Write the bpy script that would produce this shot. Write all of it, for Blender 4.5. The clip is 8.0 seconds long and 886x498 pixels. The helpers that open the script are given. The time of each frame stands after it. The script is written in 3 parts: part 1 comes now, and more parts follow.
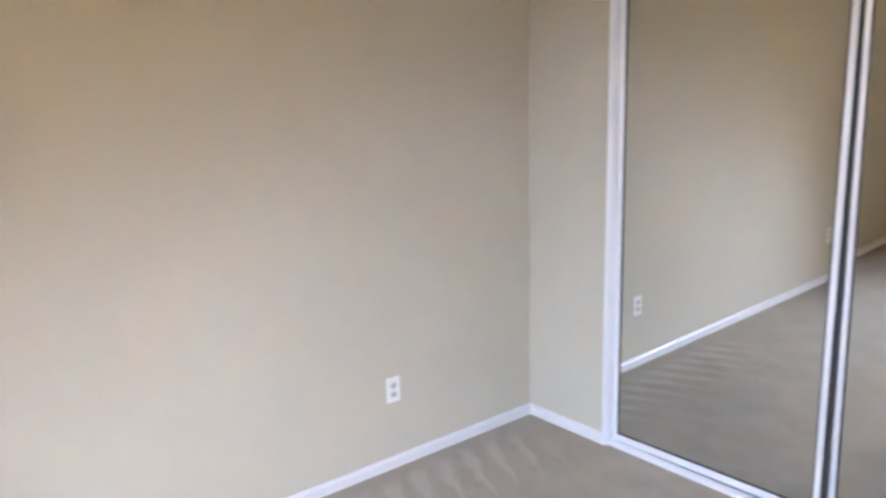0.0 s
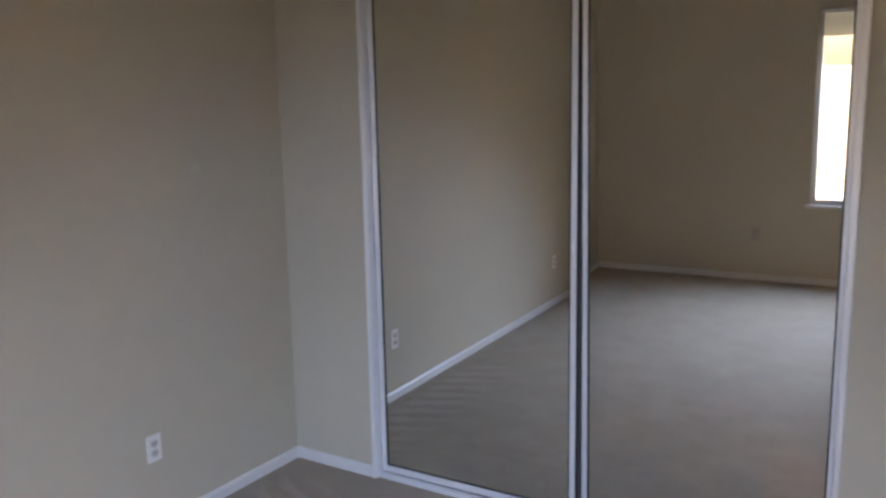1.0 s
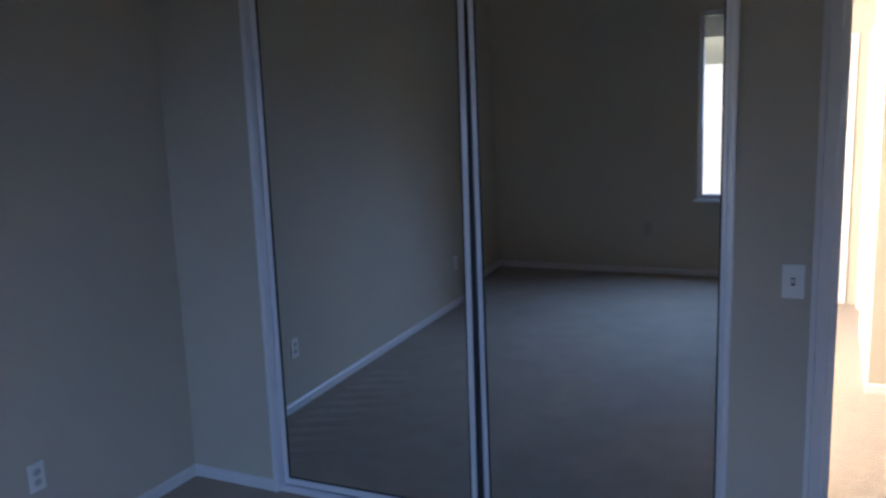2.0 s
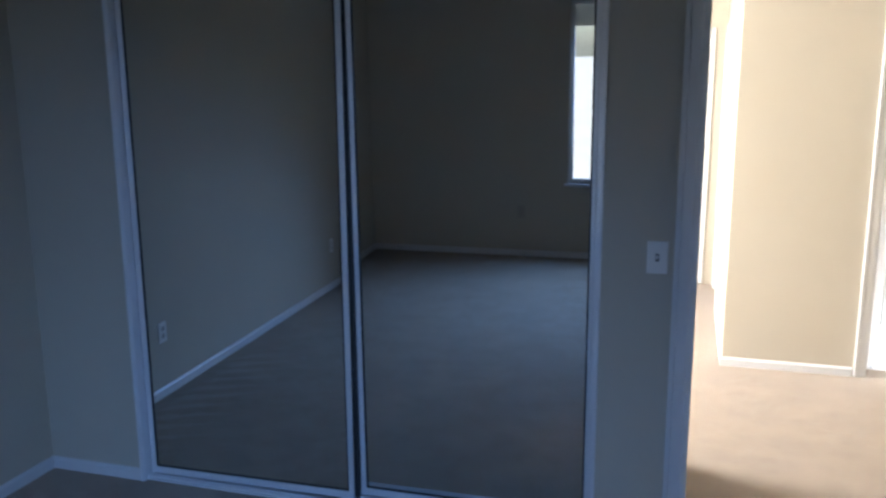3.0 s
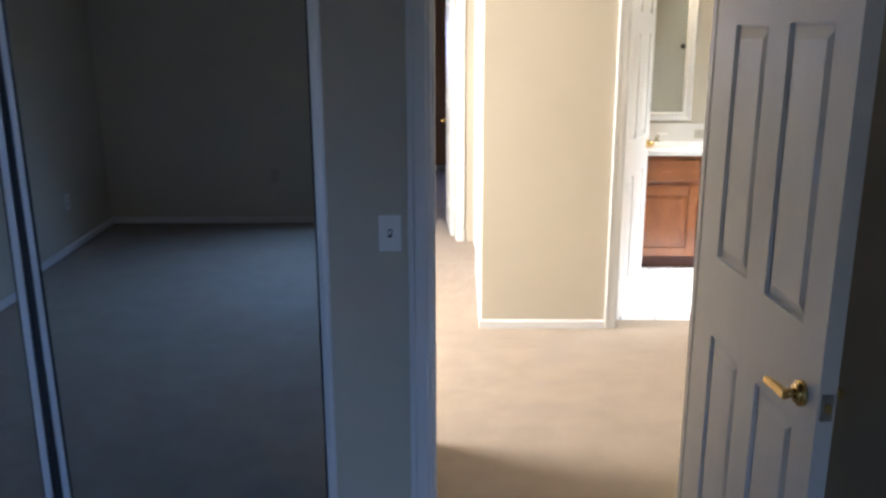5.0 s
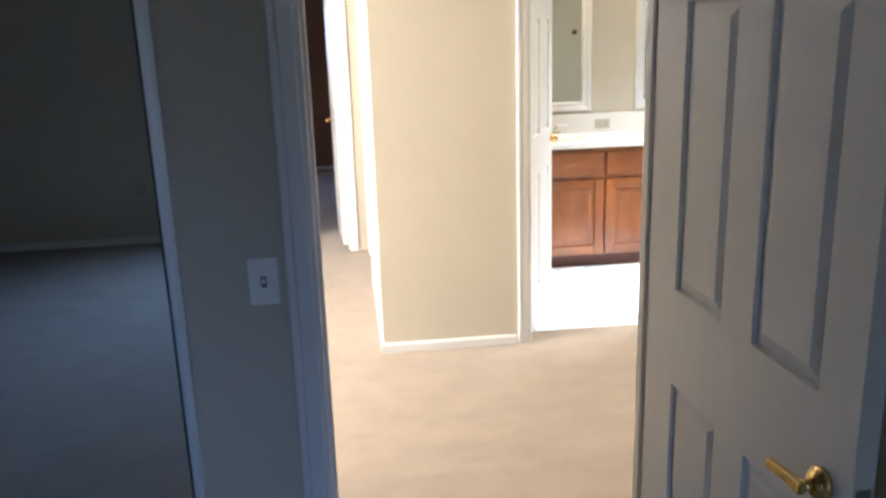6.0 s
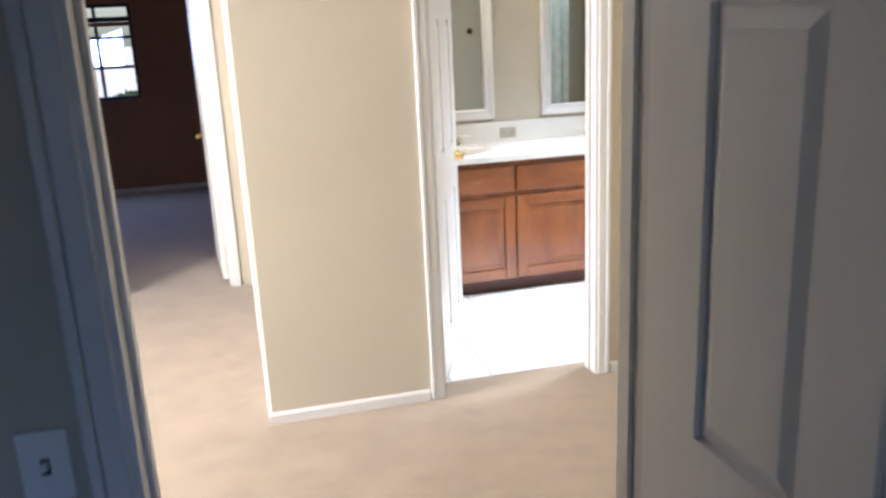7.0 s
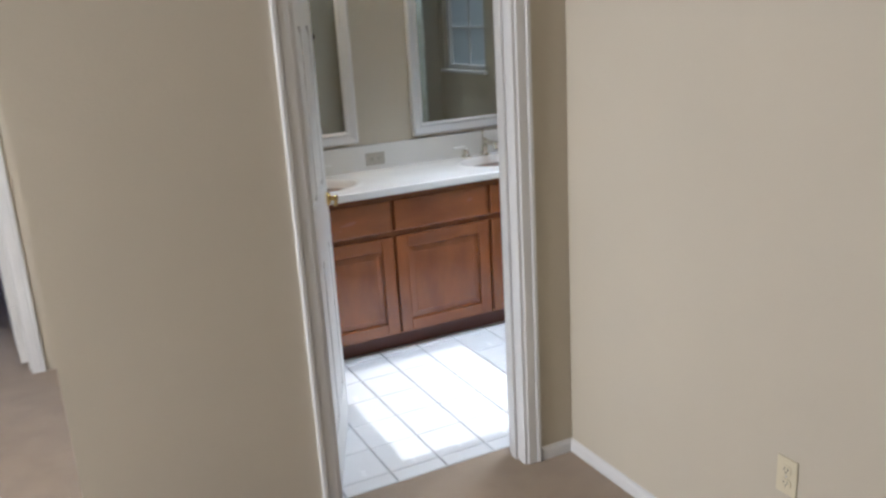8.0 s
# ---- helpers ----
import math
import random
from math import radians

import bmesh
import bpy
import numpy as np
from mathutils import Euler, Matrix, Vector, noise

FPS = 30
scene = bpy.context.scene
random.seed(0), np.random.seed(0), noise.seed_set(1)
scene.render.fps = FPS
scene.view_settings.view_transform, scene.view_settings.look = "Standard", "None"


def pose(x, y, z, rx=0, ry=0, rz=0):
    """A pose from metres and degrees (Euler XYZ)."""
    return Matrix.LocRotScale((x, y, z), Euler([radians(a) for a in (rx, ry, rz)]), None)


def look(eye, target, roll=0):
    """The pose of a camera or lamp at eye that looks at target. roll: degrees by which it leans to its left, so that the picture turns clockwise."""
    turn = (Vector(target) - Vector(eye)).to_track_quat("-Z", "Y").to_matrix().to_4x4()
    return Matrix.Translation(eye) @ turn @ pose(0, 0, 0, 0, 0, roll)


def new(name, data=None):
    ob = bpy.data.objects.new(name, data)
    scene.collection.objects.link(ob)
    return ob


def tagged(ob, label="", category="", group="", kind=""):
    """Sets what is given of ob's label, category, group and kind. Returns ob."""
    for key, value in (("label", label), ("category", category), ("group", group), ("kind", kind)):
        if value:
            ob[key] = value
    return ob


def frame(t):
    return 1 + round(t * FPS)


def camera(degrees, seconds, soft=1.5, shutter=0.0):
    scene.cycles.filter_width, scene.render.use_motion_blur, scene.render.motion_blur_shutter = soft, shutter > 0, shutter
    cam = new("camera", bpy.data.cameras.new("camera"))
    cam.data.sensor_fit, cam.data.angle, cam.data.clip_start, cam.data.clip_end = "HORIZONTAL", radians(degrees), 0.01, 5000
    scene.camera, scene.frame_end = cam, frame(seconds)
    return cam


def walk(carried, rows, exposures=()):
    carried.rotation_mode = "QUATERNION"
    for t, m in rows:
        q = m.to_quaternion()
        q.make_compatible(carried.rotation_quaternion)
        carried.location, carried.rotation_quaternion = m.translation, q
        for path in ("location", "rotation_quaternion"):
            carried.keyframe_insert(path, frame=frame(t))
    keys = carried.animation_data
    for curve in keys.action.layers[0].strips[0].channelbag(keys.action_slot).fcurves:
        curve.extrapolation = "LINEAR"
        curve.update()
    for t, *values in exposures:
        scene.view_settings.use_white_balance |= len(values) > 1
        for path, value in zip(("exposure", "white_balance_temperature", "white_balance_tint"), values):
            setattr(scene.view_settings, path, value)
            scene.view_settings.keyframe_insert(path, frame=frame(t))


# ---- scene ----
cam = camera(56.63, 8.0, soft=2.6, shutter=0.3)
PATH = [
    (0.0, pose(2.655, -2.714, 1.684, 77.34, 1.39, 50.24)),
    (0.5, pose(2.621, -2.691, 1.657, 78.48, 0.54, 39.75)),
    (1.0, pose(2.604, -2.811, 1.665, 80.05, 1.12, 31.75)),
    (1.5, pose(2.640, -2.787, 1.681, 80.31, 1.96, 28.37)),
    (3.0, pose(2.630, -2.757, 1.643, 78.82, 0.33, 16.59)),
    (3.5, pose(2.641, -2.762, 1.630, 78.30, -0.34, 12.40)),
    (4.0, pose(2.699, -2.786, 1.632, 77.66, -0.61, 8.54)),
    (4.5, pose(2.745, -2.600, 1.633, 76.51, -0.30, 4.93)),
    (6.0, pose(2.755, -1.827, 1.624, 75.08, 1.71, -6.79)),
    (6.5, pose(2.799, -1.520, 1.636, 74.79, 2.78, -10.69)),
    (7.0, pose(2.850, -1.141, 1.657, 74.51, 2.58, -14.55)),
    (7.5, pose(2.839, -0.668, 1.662, 74.49, 2.64, -20.48)),
    (8.0, pose(2.923, -0.186, 1.678, 74.03, 3.24, -27.02)),
]
EXPOSURES = [
    (0.0, 3.12, 10800, 22), (0.5, 2.38, 10700, 24), (1.0, 1.87, 9900, 22), (1.5, 0.82, 7700, 20), (3.0, 0.36, 5700, 10),
    (4.5, 0.18, 6000, 11), (6.0, 0.24, 6000, 11), (7.0, -0.01, 5700, 12), (7.5, -0.70, 5550, 11), (8.0, -1.20, 5500, 12),
]
walk(cam, PATH, EXPOSURES)

# ---- world, sun and the light of the windows ----
world = bpy.data.worlds.new("sky")
scene.world = world
world.use_nodes = True
wn = world.node_tree
sky = wn.nodes.new("ShaderNodeTexSky")
sky.sky_type = "NISHITA"
sky.sun_disc = False
SUN_ELEV, SUN_FROM = 70.0, 91.0  # degrees; compass bearing clockwise from +y
sky.sun_elevation, sky.sun_rotation = radians(SUN_ELEV), radians(SUN_FROM)
wn.links.new(sky.outputs["Color"], wn.nodes["Background"].inputs["Color"])
wn.nodes["Background"].inputs["Strength"].default_value = 0.15

sun_data = bpy.data.lights.new("sun", "SUN")
sun_data.energy, sun_data.angle, sun_data.color = 5.0, radians(0.5), (1.0, 0.95, 0.87)
sun = new("sun", sun_data)
se, sb = radians(SUN_ELEV), radians(SUN_FROM)
sun.matrix_world = look((0, 0, 0), (-math.cos(se) * math.sin(sb), -math.cos(se) * math.cos(sb), -math.sin(se)))


def window_light(name, eye, target, w, h, power, color, spread):
    d = bpy.data.lights.new(name, "AREA")
    d.shape, d.size, d.size_y, d.energy, d.color = "RECTANGLE", w, h, power, color
    d.spread = radians(spread)
    ob = new(name, d)
    ob.matrix_world = look(eye, target)
    return ob


# plan, metres: x along the mirror wall, y into the hall, z up
BACK = -4.00          # bedroom back wall
EAST = 3.75           # bedroom wall behind the door
HALL_Y = 2.212        # wall with the bathroom door
BLOCK_X = 2.877       # passage side of that wall
HALL_E = 4.611        # hall end wall
FAR_Y = 4.335         # wall with the far doorway
FAR_BACK = 8.283
BATH_BACK = 4.040
BATH_E = 5.90
HALL_W = 0.0
CEIL = 2.72
T = 0.11              # wall thickness
DOOR_L, DOOR_R, DOOR_H = 2.649, 3.490, 2.04
FAR_L, FAR_R = 1.987, 2.738
PAS_0, PAS_1 = 3.42, 4.18
CLOS_L, CLOS_R, CLOS_H = 0.470, 2.352, 2.36
BATH_L, BATH_R = 3.642, 4.412
BW = (1.745, 3.30, 0.645, 2.135)    # bedroom window x0 x1 z0 z1
HW = (1.00, 2.24, 0.70, 2.36)    # added unseen hall window y0 y1 z0 z1
EW = (2.40, 3.03, 1.265, 2.14)    # bathroom window y0 y1 z0 z1
FW = (0.885, 1.94, 1.005, 1.985)    # far room window x0 x1 z0 z1

window_light("bedroom_window_light", (2.52, BACK + 0.014, 1.64), (1.42, -1.62, -0.42), 1.30, 0.66, 12.9, (0.284, 0.508, 1.0), 88)
# lamp in an added, unseen west window, standing in for the hall's light
window_light("added_hall_window_light", (HALL_W - 0.05, 1.62, 1.53), (3.0, 2.0, 0.8), 1.18, 1.6, 212, (1.0, 0.920, 0.805), 160)
# lamp in the made-up skylight, there to brighten the bathroom tiles
window_light("added_skylight_light", (5.42, 2.90, CEIL + 0.05), (4.80, 2.95, 0.0), 0.72, 0.85, 27, (0.90, 0.96, 1.0), 66)
window_light("far_window_light", (1.32, FAR_BACK + 0.04, 1.60), (1.8, 6, 0.0), 1.0, 0.6, 13, (0.36, 0.50, 1.0), 125)


# ---- materials ----
def material(name, color, rough=0.6, metal=0.0, vary=0.06, scale=6.0, bump=0.0, bump_scale=200.0, stretch=(1, 1, 1), color2=None, rough_vary=0.08, spec=0.5):
    m = bpy.data.materials.new(name)
    m.use_nodes = True
    nt = m.node_tree
    b = nt.nodes["Principled BSDF"]
    b.inputs["Metallic"].default_value = metal
    b.inputs["Specular IOR Level"].default_value = spec
    tc = nt.nodes.new("ShaderNodeTexCoord")
    mp = nt.nodes.new("ShaderNodeMapping")
    mp.inputs["Scale"].default_value = stretch
    nt.links.new(tc.outputs["Object"], mp.inputs["Vector"])
    n1 = nt.nodes.new("ShaderNodeTexNoise")
    n1.inputs["Scale"].default_value, n1.inputs["Detail"].default_value = scale, 5
    nt.links.new(mp.outputs["Vector"], n1.inputs["Vector"])
    ramp = nt.nodes.new("ShaderNodeMix")
    ramp.data_type = "RGBA"
    c2 = color2 or tuple(c * (1 - 2 * vary) for c in color)
    ramp.inputs[6].default_value = (*c2, 1)
    ramp.inputs[7].default_value = (*color, 1)
    mr = nt.nodes.new("ShaderNodeMapRange")
    mr.inputs["From Min"].default_value, mr.inputs["From Max"].default_value = 0.3, 0.7
    nt.links.new(n1.outputs["Fac"], mr.inputs["Value"])
    nt.links.new(mr.outputs["Result"], ramp.inputs[0])
    nt.links.new(ramp.outputs[2], b.inputs["Base Color"])
    rr = nt.nodes.new("ShaderNodeMapRange")
    rr.inputs["To Min"].default_value, rr.inputs["To Max"].default_value = max(rough - rough_vary, 0.02), min(rough + rough_vary, 1)
    nt.links.new(n1.outputs["Fac"], rr.inputs["Value"])
    nt.links.new(rr.outputs["Result"], b.inputs["Roughness"])
    if bump:
        n2 = nt.nodes.new("ShaderNodeTexNoise")
        n2.inputs["Scale"].default_value, n2.inputs["Detail"].default_value = bump_scale, 3
        nt.links.new(mp.outputs["Vector"], n2.inputs["Vector"])
        bp = nt.nodes.new("ShaderNodeBump")
        bp.inputs["Strength"].default_value, bp.inputs["Distance"].default_value = bump, 0.004
        nt.links.new(n2.outputs["Fac"], bp.inputs["Height"])
        nt.links.new(bp.outputs["Normal"], b.inputs["Normal"])
    return m


def carpet_material():
    m = bpy.data.materials.new("carpet")
    m.use_nodes = True
    nt = m.node_tree
    b = nt.nodes["Principled BSDF"]
    b.inputs["Roughness"].default_value = 0.72
    b.inputs["Specular IOR Level"].default_value = 0.35
    b.inputs["Sheen Weight"].default_value = 0.35
    b.inputs["Sheen Roughness"].default_value = 0.4
    tc = nt.nodes.new("ShaderNodeTexCoord")

    def noise_node(scale, detail, stretch):
        mp = nt.nodes.new("ShaderNodeMapping")
        mp.inputs["Scale"].default_value = stretch
        nt.links.new(tc.outputs["Object"], mp.inputs["Vector"])
        n = nt.nodes.new("ShaderNodeTexNoise")
        n.inputs["Scale"].default_value, n.inputs["Detail"].default_value = scale, detail
        nt.links.new(mp.outputs["Vector"], n.inputs["Vector"])
        return n.outputs["Fac"]

    def blend(fac, lo, hi, a, b2):
        mr = nt.nodes.new("ShaderNodeMapRange")
        mr.inputs["From Min"].default_value, mr.inputs["From Max"].default_value = lo, hi
        nt.links.new(fac, mr.inputs["Value"])
        mx = nt.nodes.new("ShaderNodeMix")
        mx.data_type = "RGBA"
        nt.links.new(mr.outputs["Result"], mx.inputs[0])
        for sock, v in ((mx.inputs[6], a), (mx.inputs[7], b2)):
            if isinstance(v, tuple):
                sock.default_value = (*v, 1)
            else:
                nt.links.new(v, sock)
        return mx.outputs[2]

    fine = noise_node(420, 2, (1, 1, 1))
    mid = noise_node(9, 6, (1.2, 1.6, 1))
    nap = noise_node(4.5, 6, (1.0, 1.3, 1))
    c = blend(mid, 0.35, 0.65, (0.348, 0.270, 0.184), (0.436, 0.342, 0.233))
    c2 = blend(nap, 0.42, 0.62, c, (0.482, 0.374, 0.262))
    # brushed wedges left by the vacuum along the bedroom wall
    sep = nt.nodes.new("ShaderNodeSeparateXYZ")
    nt.links.new(tc.outputs["Object"], sep.inputs[0])

    def calc(op, a, b2, clamp=False):
        n = nt.nodes.new("ShaderNodeMath")
        n.operation, n.use_clamp = op, clamp
        for sock, v in zip(n.inputs, (a, b2)):
            if isinstance(v, (int, float)):
                sock.default_value = v
            else:
                nt.links.new(v, sock)
        return n.outputs[0]

    wob = calc("MULTIPLY", calc("SUBTRACT", mid, 0.5), 0.10)
    along = calc("ADD", calc("ADD", sep.outputs["Y"], calc("MULTIPLY", sep.outputs["X"], 0.55)), wob)
    saw = calc("FRACT", calc("MULTIPLY", along, 7.2), 0)
    xx = calc("ADD", sep.outputs["X"], wob)
    taper = calc("MULTIPLY", calc("SUBTRACT", 0.56, xx), 2.4, True)
    wedge = calc("MULTIPLY", calc("SUBTRACT", saw, calc("SUBTRACT", 1.0, calc("MULTIPLY", taper, 0.62))), 5.0, True)
    band = calc("MULTIPLY", calc("MULTIPLY", calc("SUBTRACT", xx, 0.07), 14.0, True), calc("MULTIPLY", calc("SUBTRACT", 0.55, xx), 14.0, True))
    ends = calc("MULTIPLY", calc("MULTIPLY", calc("ADD", sep.outputs["Y"], 1.75), 3.0, True), calc("MULTIPLY", calc("SUBTRACT", -0.10, sep.outputs["Y"]), 5.0, True))
    mark = calc("MULTIPLY", calc("MULTIPLY", wedge, band), calc("MULTIPLY", ends, 0.75))
    c2 = blend(mark, 0.0, 1.0, c2, (0.66, 0.55, 0.46))
    c3 = blend(fine, 0.3, 0.75, (0.285, 0.22, 0.167), c2)
    nt.links.new(c3, b.inputs["Base Color"])
    bp = nt.nodes.new("ShaderNodeBump")
    bp.inputs["Strength"].default_value, bp.inputs["Distance"].default_value = 0.7, 0.006
    nt.links.new(fine, bp.inputs["Height"])
    nt.links.new(bp.outputs["Normal"], b.inputs["Normal"])
    return m


def glass_material(name, color=(1, 1, 1), rough=0.0):
    m = bpy.data.materials.new(name)
    m.use_nodes = True
    b = m.node_tree.nodes["Principled BSDF"]
    b.inputs["Base Color"].default_value = (*color, 1)
    b.inputs["Transmission Weight"].default_value = 1.0
    b.inputs["Roughness"].default_value = rough
    b.inputs["IOR"].default_value = 1.45
    return m


def mirror_material(name, tint=(0.78, 0.80, 0.79)):
    m = bpy.data.materials.new(name)
    m.use_nodes = True
    b = m.node_tree.nodes["Principled BSDF"]
    b.inputs["Base Color"].default_value = (*tint, 1)
    b.inputs["Metallic"].default_value = 1.0
    b.inputs["Roughness"].default_value = 0.015
    return m


MAT_WALL = material("beige_wall_paint", (0.555, 0.506, 0.412), 0.75, vary=0.02, scale=1.6, bump=0.15, bump_scale=120, spec=0.25)
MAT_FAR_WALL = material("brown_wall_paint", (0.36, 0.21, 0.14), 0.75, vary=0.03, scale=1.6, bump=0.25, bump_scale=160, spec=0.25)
# both ceilings unseen; the bedroom's darkened only to cut bounce on its walls
MAT_CEIL = material("darkened_ceiling_paint", (0.44, 0.40, 0.35), 0.9, vary=0.02, scale=2, bump=0.5, bump_scale=90)
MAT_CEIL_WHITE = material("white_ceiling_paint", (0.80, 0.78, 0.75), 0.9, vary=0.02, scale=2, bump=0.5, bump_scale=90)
MAT_WHITE = material("white_trim_paint", (0.72, 0.72, 0.72), 0.38, vary=0.02, scale=5, bump=0.08, bump_scale=60)
MAT_DOOR = material("white_door_paint", (0.84, 0.835, 0.82), 0.42, vary=0.02, scale=3, bump=0.15, bump_scale=40, stretch=(6, 6, 0.8))
MAT_PLATE = material("white_plate_plastic", (0.82, 0.81, 0.78), 0.35, vary=0.02)
MAT_IVORY = material("ivory_plate_plastic", (0.66, 0.60, 0.44), 0.35, vary=0.02)
MAT_TAUPE = material("taupe_plate_plastic", (0.46, 0.42, 0.35), 0.4, vary=0.02)
MAT_SOCKET = material("socket_plastic", (0.55, 0.54, 0.51), 0.4, vary=0.02)
MAT_SLOT = material("dark_slot", (0.05, 0.045, 0.04), 0.6)
MAT_CARPET = carpet_material()
MAT_MIRROR = mirror_material("mirror_glass")
MAT_ALU = material("satin_aluminium", (0.86, 0.87, 0.89), 0.38, metal=0.35, vary=0.03, scale=8, stretch=(20, 20, 0.5))
MAT_SEAL_GAP = material("black_seal_and_gap_shade", (0.025, 0.027, 0.03), 0.5)
MAT_BRASS = material("polished_brass", (0.78, 0.56, 0.22), 0.16, metal=1.0, vary=0.06, scale=20)
MAT_STEEL = material("brushed_steel", (0.6, 0.6, 0.6), 0.3, metal=1.0, scale=20)
MAT_CHROME = material("brushed_nickel", (0.80, 0.75, 0.64), 0.14, metal=1.0, scale=30)
MAT_CHERRY = material("cherry_wood", (0.285, 0.088, 0.022), 0.24, vary=0.2, scale=3.5, color2=(0.185, 0.054, 0.015), bump=0.03, bump_scale=60, stretch=(2.6, 2.6, 0.9))
MAT_CHERRY_X = material("cherry_wood_across", (0.285, 0.088, 0.022), 0.24, vary=0.2, scale=3.5, color2=(0.185, 0.054, 0.015), bump=0.03, bump_scale=60, stretch=(0.9, 2.6, 2.6))
for wood in (MAT_CHERRY, MAT_CHERRY_X):
    wood.node_tree.nodes["Principled BSDF"].inputs["Coat Weight"].default_value = 0.4
    wood.node_tree.nodes["Principled BSDF"].inputs["Coat Roughness"].default_value = 0.12
MAT_KICK = material("dark_cherry_wood", (0.10, 0.028, 0.014), 0.45, scale=5, stretch=(0.7, 9, 9))
MAT_COUNTER = material("cultured_marble", (0.80, 0.78, 0.74), 0.18, vary=0.03, scale=4)
MAT_TILE = material("white_floor_tile", (0.80, 0.80, 0.79), 0.25, vary=0.015, scale=7)
MAT_GROUT = material("grey_grout", (0.34, 0.33, 0.33), 0.9, vary=0.08, scale=30)
MAT_CURTAIN = material("curtain_cloth", (0.80, 0.86, 0.80), 0.8, vary=0.10, scale=14)
MAT_GLOBE = bpy.data.materials.new("warm_globe")
MAT_GLOBE.use_nodes = True
MAT_GLOBE.node_tree.nodes["Principled BSDF"].inputs["Emission Color"].default_value = (1.0, 0.78, 0.45, 1)
MAT_GLOBE.node_tree.nodes["Principled BSDF"].inputs["Emission Strength"].default_value = 85.0
MAT_KNOB = material("dark_bronze", (0.10, 0.07, 0.05), 0.35, metal=0.8, scale=30)
MAT_GLASS = glass_material("window_glass")
MAT_OBSCURE = glass_material("obscure_window_glass", (0.74, 0.82, 0.87), 0.45)
# tint darkened to put the shade of the opposite wall into the reflection
MAT_BATH_MIRROR = mirror_material("darkened_vanity_mirror_glass", (0.38, 0.39, 0.36))
MAT_BLIND = material("white_blind_vinyl", (0.75, 0.75, 0.74), 0.45)
MAT_SHADE = material("brown_roller_blind", (0.30, 0.12, 0.06), 0.7)
MAT_VINYL = material("window_vinyl", (0.78, 0.79, 0.80), 0.4)
MAT_DARKFRAME = material("dark_window_metal", (0.05, 0.05, 0.07), 0.4, metal=0.5)
MAT_GRASS = material("pale_ground", (0.68, 0.65, 0.58), 0.95, scale=0.8, color2=(0.56, 0.53, 0.46), bump=0.6, bump_scale=30)
MAT_LEAF = material("leaf_green", (0.09, 0.13, 0.04), 0.6, scale=3, color2=(0.05, 0.08, 0.025))
MAT_BARK = material("bark", (0.12, 0.085, 0.06), 0.9, scale=8, bump=0.5, bump_scale=20)


# ---- building helpers ----
def add_box(bm, x0, x1, y0, y1, z0, z1, bevel=0.0):
    r = bmesh.ops.create_cube(bm, size=1.0)
    vs = r["verts"]
    for v in vs:
        v.co = Vector(((x0 + x1) / 2 + v.co.x * (x1 - x0), (y0 + y1) / 2 + v.co.y * (y1 - y0), (z0 + z1) / 2 + v.co.z * (z1 - z0)))
    if bevel:
        es = list({e for v in vs for e in v.link_edges})
        bmesh.ops.bevel(bm, geom=es, offset=bevel, segments=2, profile=0.5, affect="EDGES")
    return vs


def add_cyl(bm, r, depth, m, seg=24, r2=None):
    return bmesh.ops.create_cone(bm, cap_ends=True, segments=seg, radius1=r, radius2=r if r2 is None else r2, depth=depth, matrix=m)["verts"]


def finish(name, bm, mat, smooth=False):
    me = bpy.data.meshes.new(name)
    bmesh.ops.recalc_face_normals(bm, faces=bm.faces[:])
    if smooth:
        for f in bm.faces:
            f.smooth = True
    bm.to_mesh(me)
    bm.free()
    me.materials.append(mat)
    return me


def part(name, bm, mat, parent, label="", smooth=False):
    ob = new(name, finish(name, bm, mat, smooth))
    ob.parent = parent
    if label:
        ob["label"] = label
    return ob


def box_part(name, dims, mat, parent, bevel=0.002, label=""):
    bm = bmesh.new()
    add_box(bm, *dims, bevel=bevel)
    return part(name, bm, mat, parent, label)


def structure(name, boxes, mat, label, category, bevel=0.0):
    bm = bmesh.new()
    for b in boxes:
        add_box(bm, *b, bevel=bevel)
    ob = new(name, finish(name, bm, mat))
    return tagged(ob, label, category, kind="structure")


def thing(name, m, label, category, group=""):
    ob = new(name)
    ob.matrix_world = m
    ob.empty_display_size = 0.1
    return tagged(ob, label, category, group)


def wall_x(name, y0, y1, x0, x1, holes, mat, label, z0=0.0, z1=CEIL):
    """A wall along x with openings (a, b, bottom, top)."""
    boxes, x = [], x0
    for a, b, lo, hi in sorted(holes):
        if a > x:
            boxes.append((x, a, y0, y1, z0, z1))
        if lo > z0:
            boxes.append((a, b, y0, y1, z0, lo))
        boxes.append((a, b, y0, y1, hi, z1))
        x = b
    if x < x1:
        boxes.append((x, x1, y0, y1, z0, z1))
    return structure(name, boxes, mat, label, "wall")


def wall_y(name, x0, x1, y0, y1, holes, mat, label, z0=0.0, z1=CEIL):
    boxes, y = [], y0
    for a, b, lo, hi in sorted(holes):
        if a > y:
            boxes.append((x0, x1, y, a, z0, z1))
        if lo > z0:
            boxes.append((x0, x1, a, b, z0, lo))
        boxes.append((x0, x1, a, b, hi, z1))
        y = b
    if y < y1:
        boxes.append((x0, x1, y, y1, z0, z1))
    return structure(name, boxes, mat, label, "wall")


